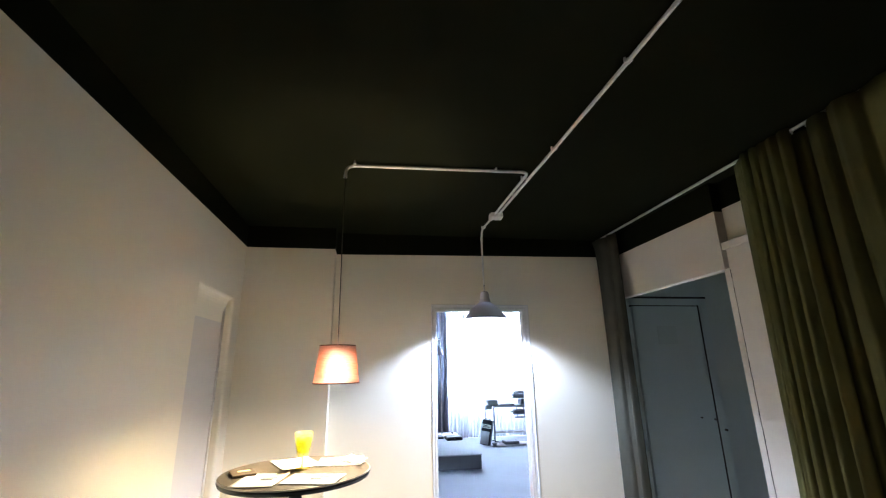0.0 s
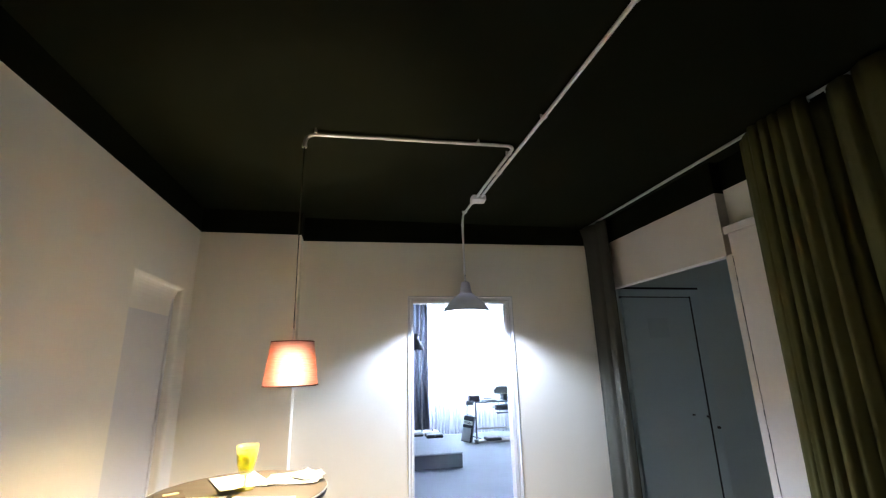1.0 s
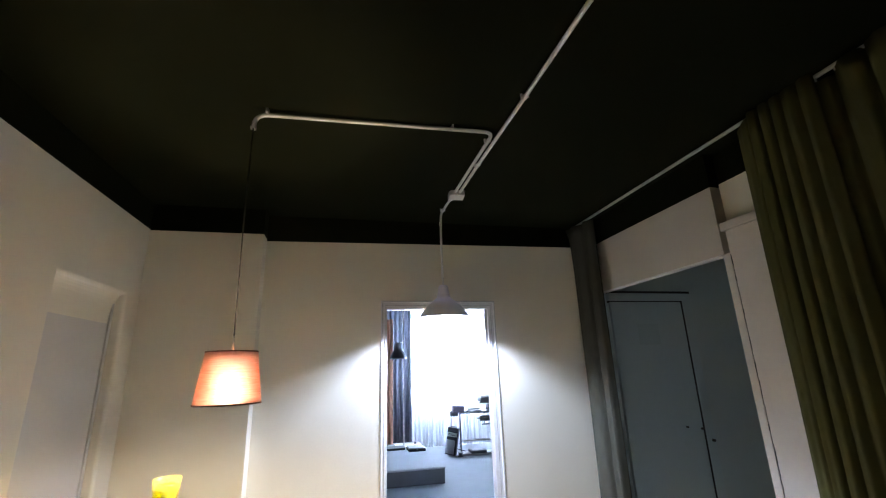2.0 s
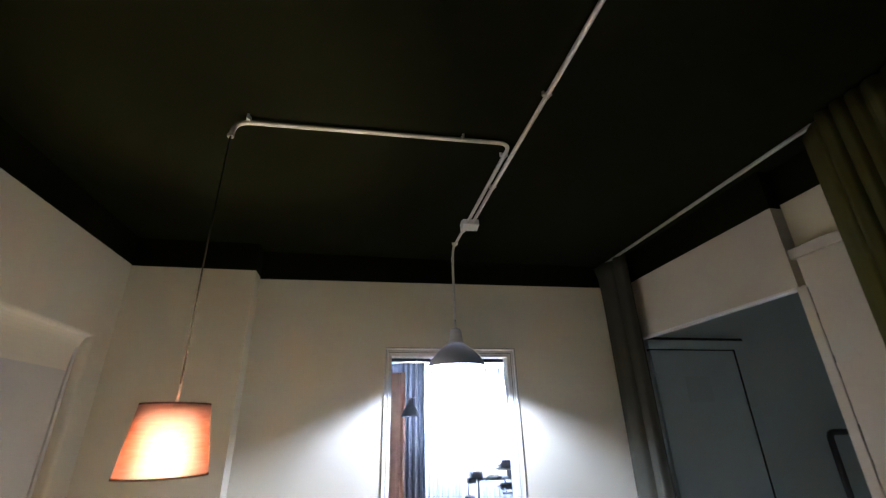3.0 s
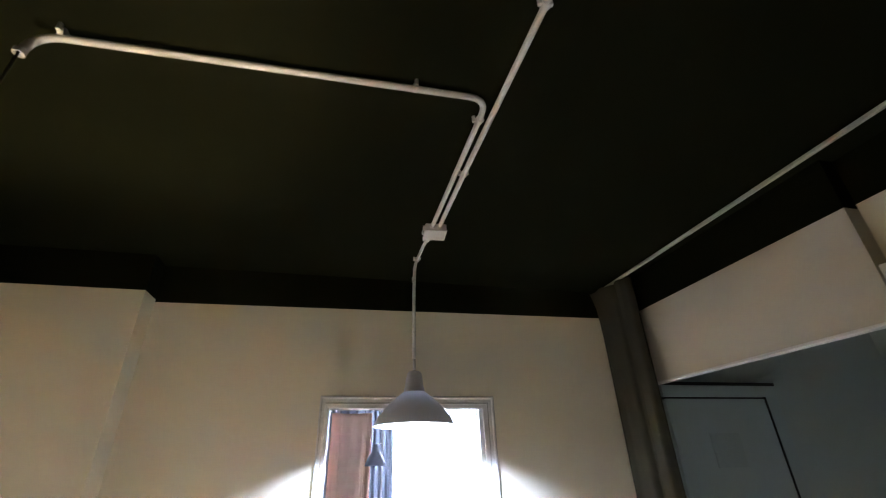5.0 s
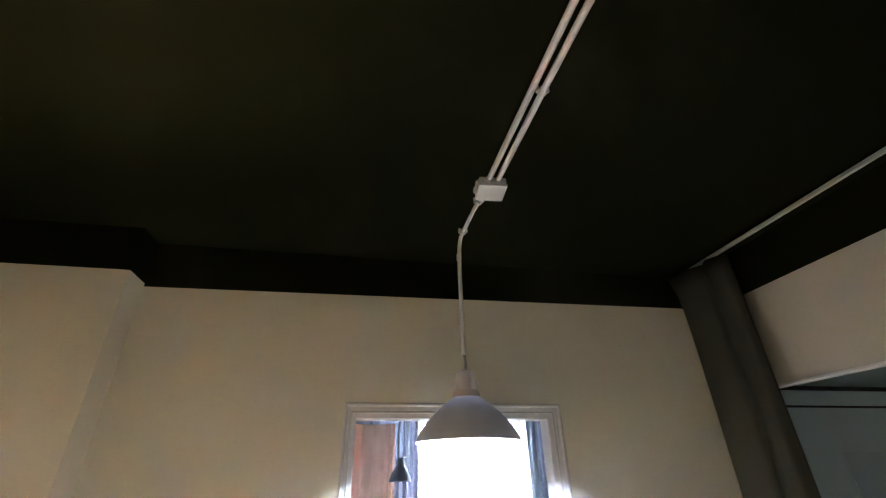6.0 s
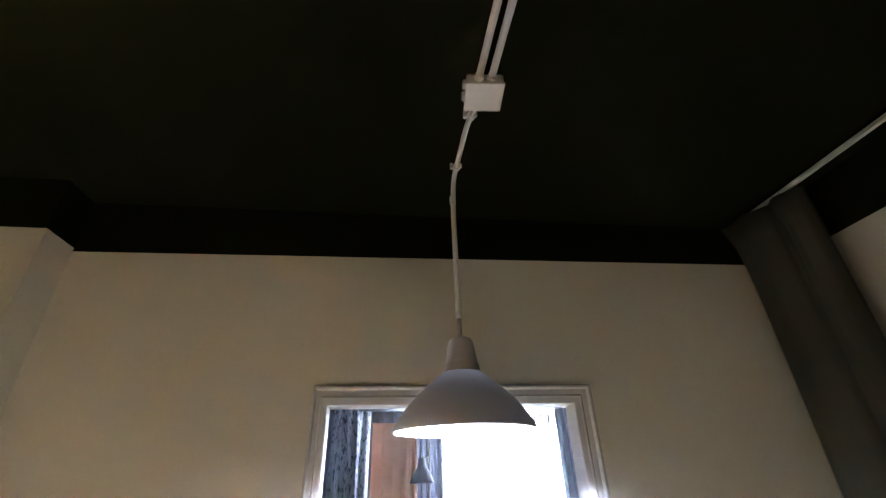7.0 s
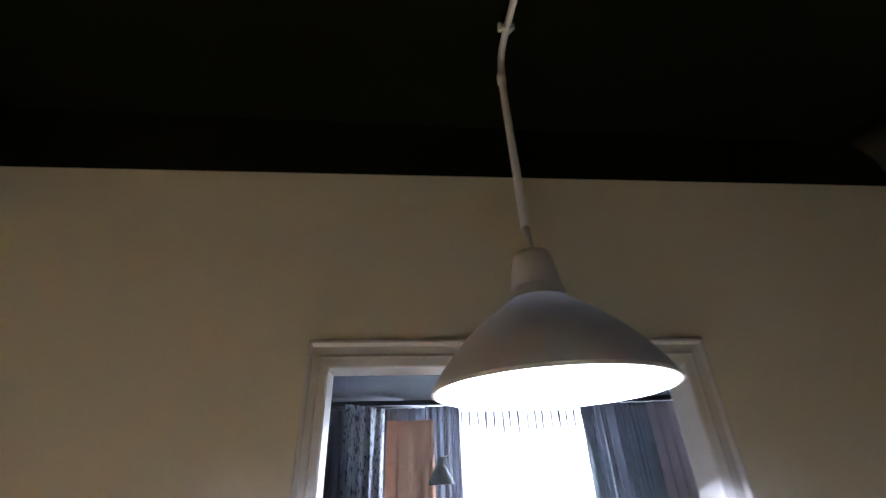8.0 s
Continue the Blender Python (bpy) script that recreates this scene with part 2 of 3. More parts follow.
def hanging(start, end, top, bottom, folds, amp, seed, sag=0.012, flare=1.0, ease=0.35, hook=0.11, lean=0.0, rates=None, crease=0.0, tuck=0.0, reach=0.2, tab=0.0):
    """A hung cloth between two points of the plan, with uneven folds that open out downwards."""
    rng = random.Random(seed)
    a, b = Vector((*start, 0)), Vector((*end, 0))
    along, length = (b - a).normalized(), (b - a).length
    out = Vector((-along.y, along.x, 0))
    rates = rates or [rng.uniform(0.55, 1.5) for _ in range(folds)]
    heights = [rng.uniform(0.55, 1.25) for _ in range(folds + 1)]
    total = sum(rates)
    nu, nv = folds * 16, 26
    marks = [0.0]
    for r in rates:
        marks.append(marks[-1] + r / total)
    bm, grid = bmesh.new(), []
    for i in range(nu + 1):
        k, s = min(i // 16, folds - 1), (i - 16 * min(i // 16, folds - 1)) / 16
        u = marks[k] + (marks[k + 1] - marks[k]) * s
        h = heights[k] * (1 - s) + heights[k + 1] * s
        col = []
        for j in range(nv + 1):
            v = j / nv
            w = ease + (1 - ease) * min(1.0, v * 1.6) ** 0.8
            ph = 2 * math.pi * (k + s) + 0.5 * math.sin(2.1 * v + k * 1.7 + seed) * v
            soft = math.sin(ph) + 0.28 * math.sin(2 * ph + k) + 0.12 * math.sin(3 * ph + 2.0 * v + k)
            sharp = 1.0 - 2.0 * abs(math.sin(ph / 2)) ** 0.8 + 0.12 * math.sin(3 * ph + 2.0 * v + k)
            off = amp * h * w * (soft + (sharp - soft) * crease)
            slide = 0.22 * amp * w * math.cos(ph + 0.6) + lean * v - tab * (1 - u) * math.exp(-v / 0.035)
            near = math.exp(-(u * length / reach) ** 4)
            dip = 0.35 * tuck * near * (1 - v) ** 3 + sag * abs(math.sin(math.pi * u * length / hook)) * (1 - v) ** 6
            p = a + along * (length * (0.5 + (u - 0.5) * (1 + (flare - 1) * v)) + slide) + out * (off + tuck * near)
            col.append(bm.verts.new((p.x, p.y, top - dip + (bottom - top) * v)))
        grid.append(col)
    for p, q in zip(grid, grid[1:]):
        for j in range(nv):
            bm.faces.new((p[j], p[j + 1], q[j + 1], q[j]))
    return bm


def thicken(ob, depth):
    m = ob.modifiers.new("thickness", "SOLIDIFY")
    m.thickness, m.offset = depth, 0.0
    return ob


def structure(name, bm, material, label, category="wall"):
    return tagged(part(name, bm, material), label, category, kind="structure")


# ---- the room: floor, walls, ceiling ----
CEIL, BAND = 2.725, 2.534
WEST, NORTH, EAST, SOUTH = -1.05, 3.88, 2.405, -2.40


def banded(bm, x0, x1, y0, y1, z0=0.0, z1=CEIL, edge=BAND, rise=0.0):
    """A piece of wall, cream below and black above the painted edge."""
    if z0 < edge:
        box(bm, x0, x1, y0, y1, z0, edge, slot=0)
    box(bm, x0, x1, y0, y1, max(z0, edge), z1, slot=1)
    for v in bm.verts:
        if rise and abs(v.co.z - edge) < 1e-4:
            v.co.z += rise * (v.co.x + 0.9)
    return bm


structure("floor", block(-1.3, 2.5, SOUTH - 0.15, 3.96, -0.06, 0.0), FLOORWOOD, "unseen wooden floor, made pale to bounce light up", "floor")
structure("ceiling", block(-1.3, 2.5, SOUTH - 0.15, 3.96, CEIL, CEIL + 0.1), BLACK, "matt black painted plaster ceiling", "ceiling")

def recessed_wall(ys, zs, r):
    """The west wall as one body with a door recess, whose plaster edges are rounded."""
    bm = bmesh.new()
    grid = [[bm.verts.new((WEST, y, z)) for z in zs] for y in ys]
    for col in grid:
        col[2].co.z += 0.0045 * (3.75 - col[2].co.y)
    front = [bm.faces.new((grid[i][j], grid[i + 1][j], grid[i + 1][j + 1], grid[i][j + 1])) for i in range(len(ys) - 1) for j in range(len(zs) - 1) if (i, j) != (1, 0)]
    bmesh.ops.recalc_face_normals(bm, faces=front)
    back = bmesh.ops.extrude_face_region(bm, geom=front)["geom"]
    bmesh.ops.translate(bm, vec=(-0.25, 0, 0), verts=[g for g in back if isinstance(g, bmesh.types.BMVert)])
    for f in bm.faces:
        f.material_index = 1 if min(v.co.z for v in f.verts) > zs[2] - 0.01 else 0
    a, b, top = ys[1], ys[2], zs[1]
    edges = []
    for e in bm.edges:
        p, q = e.verts[0].co, e.verts[1].co
        if abs(p.x - WEST) + abs(q.x - WEST) < 1e-4 and a - 1e-4 < min(p.y, q.y) and max(p.y, q.y) < b + 1e-4 and max(p.z, q.z) < top + 1e-4 and max(p.z, q.z) > 0.01:
            edges.append(e)
    bmesh.ops.bevel(bm, geom=edges, offset=r, segments=6, profile=0.5, affect="EDGES")
    return bm


bm = recessed_wall((SOUTH, 2.90, 3.57, NORTH), (0.0, 2.05, 2.540, CEIL), 0.020)
structure("wall_west", bm, [PLASTER, BLACK], "cream painted wall with a black painted upper edge")
bm = banded(bmesh.new(), WEST, -0.31, 3.745, NORTH)
structure("chimney_breast", bm, [PLASTER, BLACK], "cream painted wall pier with a black top band", "wall")
D0, D1, DTOP = 0.587, 1.433, 2.022
bm = banded(bmesh.new(), -2.1, D0, NORTH, 3.955, edge=2.514, rise=0.0115)
banded(bm, D1, 2.5, NORTH, 3.955, edge=2.514, rise=0.0115)
box(bm, 2.5, 5.5, NORTH, 3.955, 0, CEIL)
banded(bm, D0, D1, NORTH, 3.955, DTOP, edge=2.514, rise=0.0115)
structure("wall_north", bm, [PLASTER, BLACK], "cream painted wall with a doorway and black top band")
bm = banded(bmesh.new(), EAST, 2.50, SOUTH, 2.454)
structure("wall_east", bm, [PLASTER, BLACK], "cream painted wall behind the olive curtains")
# PANEL puts the lintel's shade into its paint.
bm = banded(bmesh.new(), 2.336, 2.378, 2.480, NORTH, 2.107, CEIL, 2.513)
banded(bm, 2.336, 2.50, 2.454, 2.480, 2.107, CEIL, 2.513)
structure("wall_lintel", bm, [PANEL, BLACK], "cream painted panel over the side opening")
structure("wall_south", banded(bmesh.new(), -1.3, 2.5, SOUTH - 0.15, SOUTH), [PLASTER, BLACK], "cream painted wall with a black top band")

structure("trim_post", block(2.352, 2.378, 3.665, NORTH, 0, 2.098, bevel=0.002), BLUEDOOR, "blue grey post at the side of the opening", "trim")

# the shallow door recess in the west wall
door = tagged(part("door_1", block(WEST - 0.105, WEST - 0.064, 2.90, 3.57, 0.0, 2.05, bevel=0.002), GREYDOOR), "pale grey flush door set back in the cream wall", "door", kind="structure")
cove = bmesh.new()
arc = [(WEST - 0.0635, 2.05), (WEST - 0.0635, 1.870)] + [(WEST - 0.0635 + 0.042 * (1 - math.cos(a * math.pi / 16)), 1.870 + 0.1795 * math.sin(a * math.pi / 16)) for a in range(1, 9)]
ends = [[cove.verts.new((x, y, z)) for x, z in arc] for y in (2.901, 3.569)]
for k in range(len(arc)):
    n = (k + 1) % len(arc)
    cove.faces.new((ends[0][k], ends[0][n], ends[1][n], ends[1][k]))
cove.faces.new(ends[0])
cove.faces.new(ends[1])
structure("trim_cove", cove, PLASTER, "hollow cream plaster cove over the recessed door", "trim")
part("door_stop", block(WEST - 0.064, WEST - 0.052, 3.545, 3.568, 0.0, 2.035, bevel=0.002), GREYDOOR, door)

# lintel edge strip, jamb board and ledge beside the side opening
structure("trim_lintel", block(2.331, 2.380, 2.47, 3.66, 2.098, 2.108, bevel=0.002), WOODWORK, "thin white bead under the lintel panel", "trim")
structure("trim_jamb", block(2.350, 2.505, 2.430, 2.474, 0.0, 2.112, bevel=0.0015), SHADED_WHITE, "white painted jamb board of the side opening", "trim")
rng = random.Random(4)
bm = bmesh.new()
for k in range(70):
    z = 0.03 * k
    w = rng.choice((0.0008, 0.0012, 0.002, 0.003, 0.0045))
    y = 2.4225 + rng.uniform(-0.0015, 0.0015)
    box(bm, 2.346, 2.41, y - w / 2, y + w / 2, z, z + 0.0302)
structure("trim_joint", bm, GAP, "dark ragged joint beside the jamb", "trim")
structure("trim_casing", block(2.348, 2.41, 1.6, 2.426, 0.0, 2.235, bevel=0.001), SHADED_WHITE, "cream painted board beside the side opening", "trim")
structure("trim_ledge", block(2.341, 2.41, 1.6, 2.450, 2.237, 2.286, bevel=0.003), SHADED_WHITE, "narrow cream ledge on the wall", "trim")

# the doorway's lining and moulded casing
FACE = 3.8715
frame_door = tagged(part("door_2", block(D0, D0 + 0.018, FACE + 0.006, 3.960, 0, DTOP - 0.018, bevel=0.002), WOODWORK), "open doorway with white moulded casing and lining", "doorway", kind="structure")
part("lining", block(D1 - 0.018, D1, FACE + 0.006, 3.960, 0, DTOP - 0.018, bevel=0.002), WOODWORK, frame_door)
part("lining_head", block(D0, D1, FACE + 0.006, 3.960, DTOP - 0.018, DTOP, bevel=0.002), WOODWORK, frame_door)
C0, C1, CTOP = 0.557, 1.481, 2.066
PROFILE = [(0.0, NORTH + 0.001), (0.0, FACE + 0.004), (0.05, FACE), (0.15, FACE - 0.001), (0.21, FACE + 0.002), (0.26, FACE + 0.0055), (0.52, FACE + 0.006), (0.57, FACE + 0.004), (0.63, FACE + 0.0015), (0.70, FACE + 0.003), (0.95, FACE + 0.004), (1.0, FACE + 0.006), (1.0, NORTH + 0.001)]


def casing(name, ends):
    """A moulded casing board between two ends, each giving x and z for a share of its width."""
    bm = bmesh.new()
    rows = [[bm.verts.new((end(f)[0], y, end(f)[1])) for f, y in PROFILE] for end in ends]
    for i in range(len(PROFILE)):
        j = (i + 1) % len(PROFILE)
        bm.faces.new((rows[0][i], rows[0][j], rows[1][j], rows[1][i]))
    bm.faces.new(rows[0])
    bm.faces.new(rows[1][::-1])
    return part(name, bm, WOODWORK, frame_door)


corner_west = lambda f: (C0 + 0.046 * f, CTOP - 0.062 * f)
corner_east = lambda f: (C1 - 0.066 * f, CTOP - 0.062 * f)
casing("casing_moulding", (lambda f: (C0 + 0.046 * f, 0.0), corner_west))
casing("casing_head", (corner_west, corner_east))
casing("casing_moulding", (lambda f: (C1 - 0.066 * f, 0.0), corner_east))

# ---- the side passage ----
structure("floor_passage", block(2.5, 4.35, 0.4, 3.88, -0.06, 0.0), FLOORWOOD, "passage floor in the same pale bounce colour", "floor")
structure("ceiling_passage", box(block(2.48, 4.35, 0.4, 3.88, 2.62, 2.72), 2.378, 2.48, 2.48, 3.88, 2.62, 2.72), BLUEGREY, "blue grey ceiling of the passage", "ceiling")
structure("wall_passage_north", block(2.378, 4.25, 3.705, NORTH, 0, 2.62), BLUEGREY, "blue grey painted end wall of the passage")
structure("wall_passage_east", block(4.25, 4.35, 0.4, NORTH, 0, 2.62), BLUEGREY, "blue grey painted passage wall")
structure("wall_passage_south", block(2.5, 4.35, 0.25, 0.4, 0, 2.62), BLUEGREY, "blue grey painted passage wall")
door = tagged(part("door_3", block(2.42, 3.101, 3.676, 3.703, 0.005, 2.031, bevel=0.003), BLUEDOOR), "closed blue grey flush door in a matching frame", "door", kind="structure")
part("door_frame", block(3.114, 3.196, 3.672, 3.704, 0, 2.042, bevel=0.002), BLUEDOOR, door)
part("door_frame_head", block(2.41, 3.196, 3.672, 3.704, 2.042, 2.104, bevel=0.002), BLUEDOOR, door)
part("door_gap", block(3.1035, 3.1138, 3.6740, 3.703, 0, 2.042), GAP, door, "dark gap beside the door")
part("door_gap", block(2.41, 3.102, 3.688, 3.703, 2.026, 2.042), GAP, door, "dark gap over the door")
# Solid dark strip drawn as the shadow line above the frame head.
part("frame_shadow", block(2.41, 3.20, 3.668, 3.704, 2.104, 2.122), GAP, door, "dark strip standing in for the shadow line over the door frame")
part("faded_plate", block(2.645, 2.84, 3.672, 3.6765, 1.68, 1.85, bevel=0.001), BLUEDARK, door, "faint darker rectangle on the door")
for x, z, r in ((2.949, 1.04, 0.007), (3.085, 1.02, 0.009), (3.168, 0.93, 0.011)):
    y = 3.676 if x < 3.11 else 3.672
    b2 = tube([(x, y + 0.002, z), (x, y - 0.006, z), (x, y - 0.018, z)], r)
    part("lock_knob", b2, BRASS, door, "small dark metal lock fitting")

rack = base("tubular_rack", (3.86, 3.56, 0), "black tubular metal rack standing in the passage", "rack")
part("rack_frame", tube(rounded([(3.56, 3.56, 0.0), (3.56, 3.56, 1.47), (4.16, 3.56, 1.47), (4.16, 3.56, 0.0)], 0.05), 0.020), IRON, rack, smooth=True)
for x in (3.56, 4.16):
    part("foot", tube([(x, 3.38, 0.016), (x, 3.69, 0.016)], 0.016), IRON, rack, smooth=True)
part("cross_bar", tube([(3.56, 3.56, 0.25), (4.16, 3.56, 0.25)], 0.012), IRON, rack, smooth=True)

# ---- the far room ----
FY = 10.12
structure("floor_far", block(-2.1, 5.5, 3.96, FY, -0.06, 0.0), CARPET, "pale grey carpet of the far room", "floor")
structure("ceiling_far", block(-2.1, 5.5, 3.955, FY, 2.86, 2.96), FARCEIL, "slate grey ceiling of the far room", "ceiling")
structure("wall_far_fill", block(-2.1, 5.5, 3.90, 3.955, CEIL, 2.86), FARWALL, "grey wall above the doorway in the far room")
structure("wall_far_west", block(-2.25, -2.1, 3.88, FY, 0, 2.86), FARWALL, "grey painted wall of the far room")
structure("wall_far_east", block(5.5, 5.65, 3.88, FY, 0, 2.86), FARWALL, "grey painted wall of the far room")
bm = block(-2.25, 1.5, FY, FY + 0.25, 0, 2.86)
box(bm, 3.75, 5.65, FY, FY + 0.25, 0, 2.86)
box(bm, 1.5, 3.75, FY, FY + 0.25, 0, 1.13)
box(bm, 1.5, 3.75, FY, FY + 0.25, 2.68, 2.86)
structure("wall_far_north", bm, FARWALL, "grey painted window wall of the far room")
# Added board; keeps the window lamp from streaking the far ceiling.
structure("trim_track", block(-2.1, 5.5, 9.68, FY, 2.795, 2.86), FARCEIL, "slate curtain board added to block daylight above the curtains", "trim")
window = tagged(part("window_1", block(1.5, 3.75, FY - 0.03, FY + 0.20, 1.11, 1.135, bevel=0.004), WOODWORK), "tall white framed window behind a sheer curtain", "window", kind="structure")
for x in (1.5, 2.595, 3.69):
    part("window_post", block(x, x + 0.06, FY + 0.10, FY + 0.16, 1.135, 2.68, bevel=0.004), WOODWORK, window)
for z in (1.135, 2.62):
    part("window_rail", block(1.56, 3.69, FY + 0.10, FY + 0.16, z, z + 0.06, bevel=0.004), WOODWORK, window)
structure("ground", block(-80, 80, FY + 0.3, 160, -3.1, -3.0), CARPET, "pale grey open ground outside", "ground")


def drape(name, start, end, top, bottom, folds, amp, seed, material, label, category="curtain", group="", **more):
    ob = part(name, hanging(start, end, top, bottom, folds, amp, seed, **more), material, smooth=True)
    thicken(ob, 0.003)
    return tagged(ob, label, category, group)


sheer = drape("sheer_curtain", (1.62, 9.86), (3.72, 9.86), 2.79, 0.006, 26, 0.018, 3, SHEER, "long white sheer curtain glowing with daylight", hook=0.08)
rng = random.Random(17)
for k in range(16):
    x, w, low = 1.70 + 0.1275 * k + rng.uniform(-0.012, 0.012), rng.uniform(0.021, 0.027), 2.60 - rng.uniform(0.8, 1.0) * (0.20 + 0.20 * math.sin(math.pi * (k + 0.5) / 16))
    bm = bmesh.new()
    rows = [[bm.verts.new(p) for p in ((x - w * s, 9.795, z), (x, 9.795 - 0.030 * s, z), (x + w * s, 9.795, z))] for z, s in ((2.695, 1.0), (2.62, 0.9), ((2.62 + low) / 2, 0.7), (low, 0.15))]
    for p, q in zip(rows, rows[1:]):
        for i in range(2):
            bm.faces.new((p[i], p[i + 1], q[i + 1], q[i]))
    thicken(part("pleat", bm, HEADING, sheer), 0.002)
drape("blue_drape", (1.14, 9.78), (1.66, 9.74), 2.79, 0.03, 5, 0.045, 5, NAVY, "long slate blue drape beside the window", group="window drapes")
drape("blue_drape", (3.58, 9.74), (4.72, 9.80), 2.79, 0.03, 15, 0.045, 8, NAVY, "long slate blue drape beside the window", group="window drapes")
drape("blue_drape", (-0.9, 9.95), (1.2, 9.92), 2.79, 0.03, 15, 0.04, 9, NAVY, "long slate blue drape along the wall", group="window drapes")
drape("lilac_curtain", (4.66, 9.72), (5.40, 9.74), 2.79, 0.03, 5, 0.03, 19, LILAC, "dusty lilac pink drape beside the blue drape", group="window drapes")
drape("salmon_curtain", (0.575, 9.50), (1.255, 9.50), 2.565, 0.05, 4, 0.022, 12, SALMON, "salmon pink cloth hanging flat beside the drapes", hook=0.7)
drape("patterned_curtain", (0.03, 9.05), (0.54, 9.60), 2.74, 0.05, 4, 0.03, 14, PATTERN, "pale blue drape with dark leafy pattern")

platform = base("low_platform", (0.8, 8.0, 0), "low grey platform topped with pale carpet", "platform")
part("platform_side", block(-0.6, 1.715, 6.99, 9.15, 0.0, 0.195, bevel=0.004), PLATFORM, platform)
part("platform_top", block(-0.61, 1.725, 6.98, 9.16, 0.195, 0.212, bevel=0.004), CARPET, platform)
case = base("flat_case", (1.53, 8.40, 0.212), "flat dark case lying on the platform", "case")
part("case_body", block(1.385, 1.675, 8.25, 8.55, 0.212, 0.256, bevel=0.008), NAVYBOX, case)
part("case_lid", block(1.393, 1.667, 8.258, 8.542, 0.256, 0.270, bevel=0.005), DARKGREY, case)
part("latch", block(1.515, 1.545, 8.243, 8.251, 0.240, 0.260, bevel=0.002), MIDGREY, case)
box_low = base("dark_box", (1.22, 8.62, 0.212), "flat dark box lying on the platform", "box")
part("box_body", block(1.05, 1.36, 8.50, 8.72, 0.212, 0.238, bevel=0.006), NAVYBOX, box_low)
part("box_lid", block(1.045, 1.365, 8.495, 8.725, 0.238, 0.250, bevel=0.004), DARKGREY, box_low)
board = base("pale_board", (1.46, 8.95, 0.212), "pale flat board lying on the platform", "board")
part("board_body", block(1.22, 1.70, 8.80, 9.10, 0.212, 0.236, bevel=0.004), PAPER, board)
part("knob", lathe([(0, 0), (0.018, 0), (0.020, 0.016), (0.014, 0.028), (0, 0.030)], (1.60, 8.92, 0.236), 18), DARKGREY, board, smooth=True)

desk = base("work_desk", (2.9, 9.2, 0), "light desk with thin metal legs and a low rail", "desk")
part("desk_top", block(2.470, 4.0, 8.97, 9.50, 0.697, 0.715, bevel=0.004), MIDGREY, desk)
for x, y in ((2.487, 8.995), (2.610, 9.46), (3.92, 8.995), (3.92, 9.46)):
    part("leg", tube([(x, y, 0), (x, y, 0.698)], 0.014), DARKGREY, desk)
part("stretcher", block(2.50, 3.92, 8.980, 9.010, 0.200, 0.228, bevel=0.003), WOODWORK, desk)
part("back_rail", block(2.61, 3.92, 9.445, 9.470, 0.640, 0.690, bevel=0.003), MIDGREY, desk)
unit = base("equipment_box", (2.48, 9.1, 0.715), "small dark equipment box at the desk end", "equipment")
part("body", block(2.372, 2.585, 9.02, 9.18, 0.716, 0.838, bevel=0.010), DARKGREY, unit)
part("front_plate", block(2.384, 2.573, 9.012, 9.021, 0.728, 0.828, bevel=0.003), MIDGREY, unit)
part("side_unit", block(2.326, 2.462, 9.03, 9.16, 0.645, 0.735, bevel=0.010), DARKGREY, unit)
part("cable", tube(rounded([(2.345, 9.10, 0.66), (2.335, 9.12, 0.45), (2.42, 9.16, 0.06), (2.60, 9.10, 0.012)], 0.05), 0.006, 8), NAVYBOX, unit, smooth=True)
keys = base("keyboard", (2.78, 9.1, 0.715), "dark keyboard lying on the desk", "keyboard")
part("key_tray", block(2.61, 2.95, 9.02, 9.18, 0.716, 0.728, bevel=0.004), DARKGREY, keys)
for k in range(4):
    part("key_row", block(2.625, 2.935, 9.032 + 0.035 * k, 9.060 + 0.035 * k, 0.728, 0.735, bevel=0.002), NAVYBOX, keys)
papers = base("paper_stack", (2.84, 9.34, 0.715), "stack of white papers on the desk", "papers")
for k in range(3):
    part("paper_bundle", block(2.70 + 0.012 * k, 2.98 - 0.006 * k, 9.24, 9.45, 0.716 + 0.016 * k, 0.731 + 0.016 * k, bevel=0.003, turn=pose(0, 0, 0, 0, 0, 3 * k - 4)), PAPER, papers)
printer = base("desk_printer", (3.16, 9.2, 0.715), "pale office machine with stacked trays on the desk", "printer")
part("body", block(3.095, 3.36, 9.05, 9.28, 0.716, 0.832, bevel=0.012), DARKGREY, printer)
part("tray", block(2.892, 3.36, 9.04, 9.30, 0.834, 0.862, bevel=0.006), PAPER, printer, "white paper tray")
part("scanner", block(2.935, 3.38, 9.06, 9.32, 0.870, 0.968, bevel=0.014), PALEGREY, printer, "pale grey scanner housing")
part("lid", block(2.950, 3.38, 9.05, 9.33, 0.972, 0.996, bevel=0.008, turn=pose(0, 0, 0, 0, 2, 0)), PAPER, printer)
part("grip", block(2.905, 2.945, 9.08, 9.20, 0.898, 0.928, bevel=0.006), MIDGREY, printer)
bag = base("hanging_bag", (3.0, 8.9, 0.49), "grey bag hanging from the desk edge", "bag")
part("bag_body", block(2.862, 3.16, 8.87, 8.955, 0.548, 0.652, bevel=0.022), BAGGREY, bag)
part("bag_pocket", block(2.90, 3.07, 8.852, 8.875, 0.556, 0.618, bevel=0.010), MIDGREY, bag)
part("flap", block(2.805, 2.93, 8.86, 8.95, 0.598, 0.616, bevel=0.006), BAGGREY, bag)
part("hem", block(2.895, 3.16, 8.86, 8.95, 0.486, 0.508, bevel=0.006), MIDGREY, bag)
for x in (2.95, 3.10):
    part("strap", tube(rounded([(x, 8.90, 0.49), (x, 8.90, 0.64), (x, 8.962, 0.70), (x, 8.99, 0.722)], 0.02), 0.009), BAGGREY, bag, smooth=True)
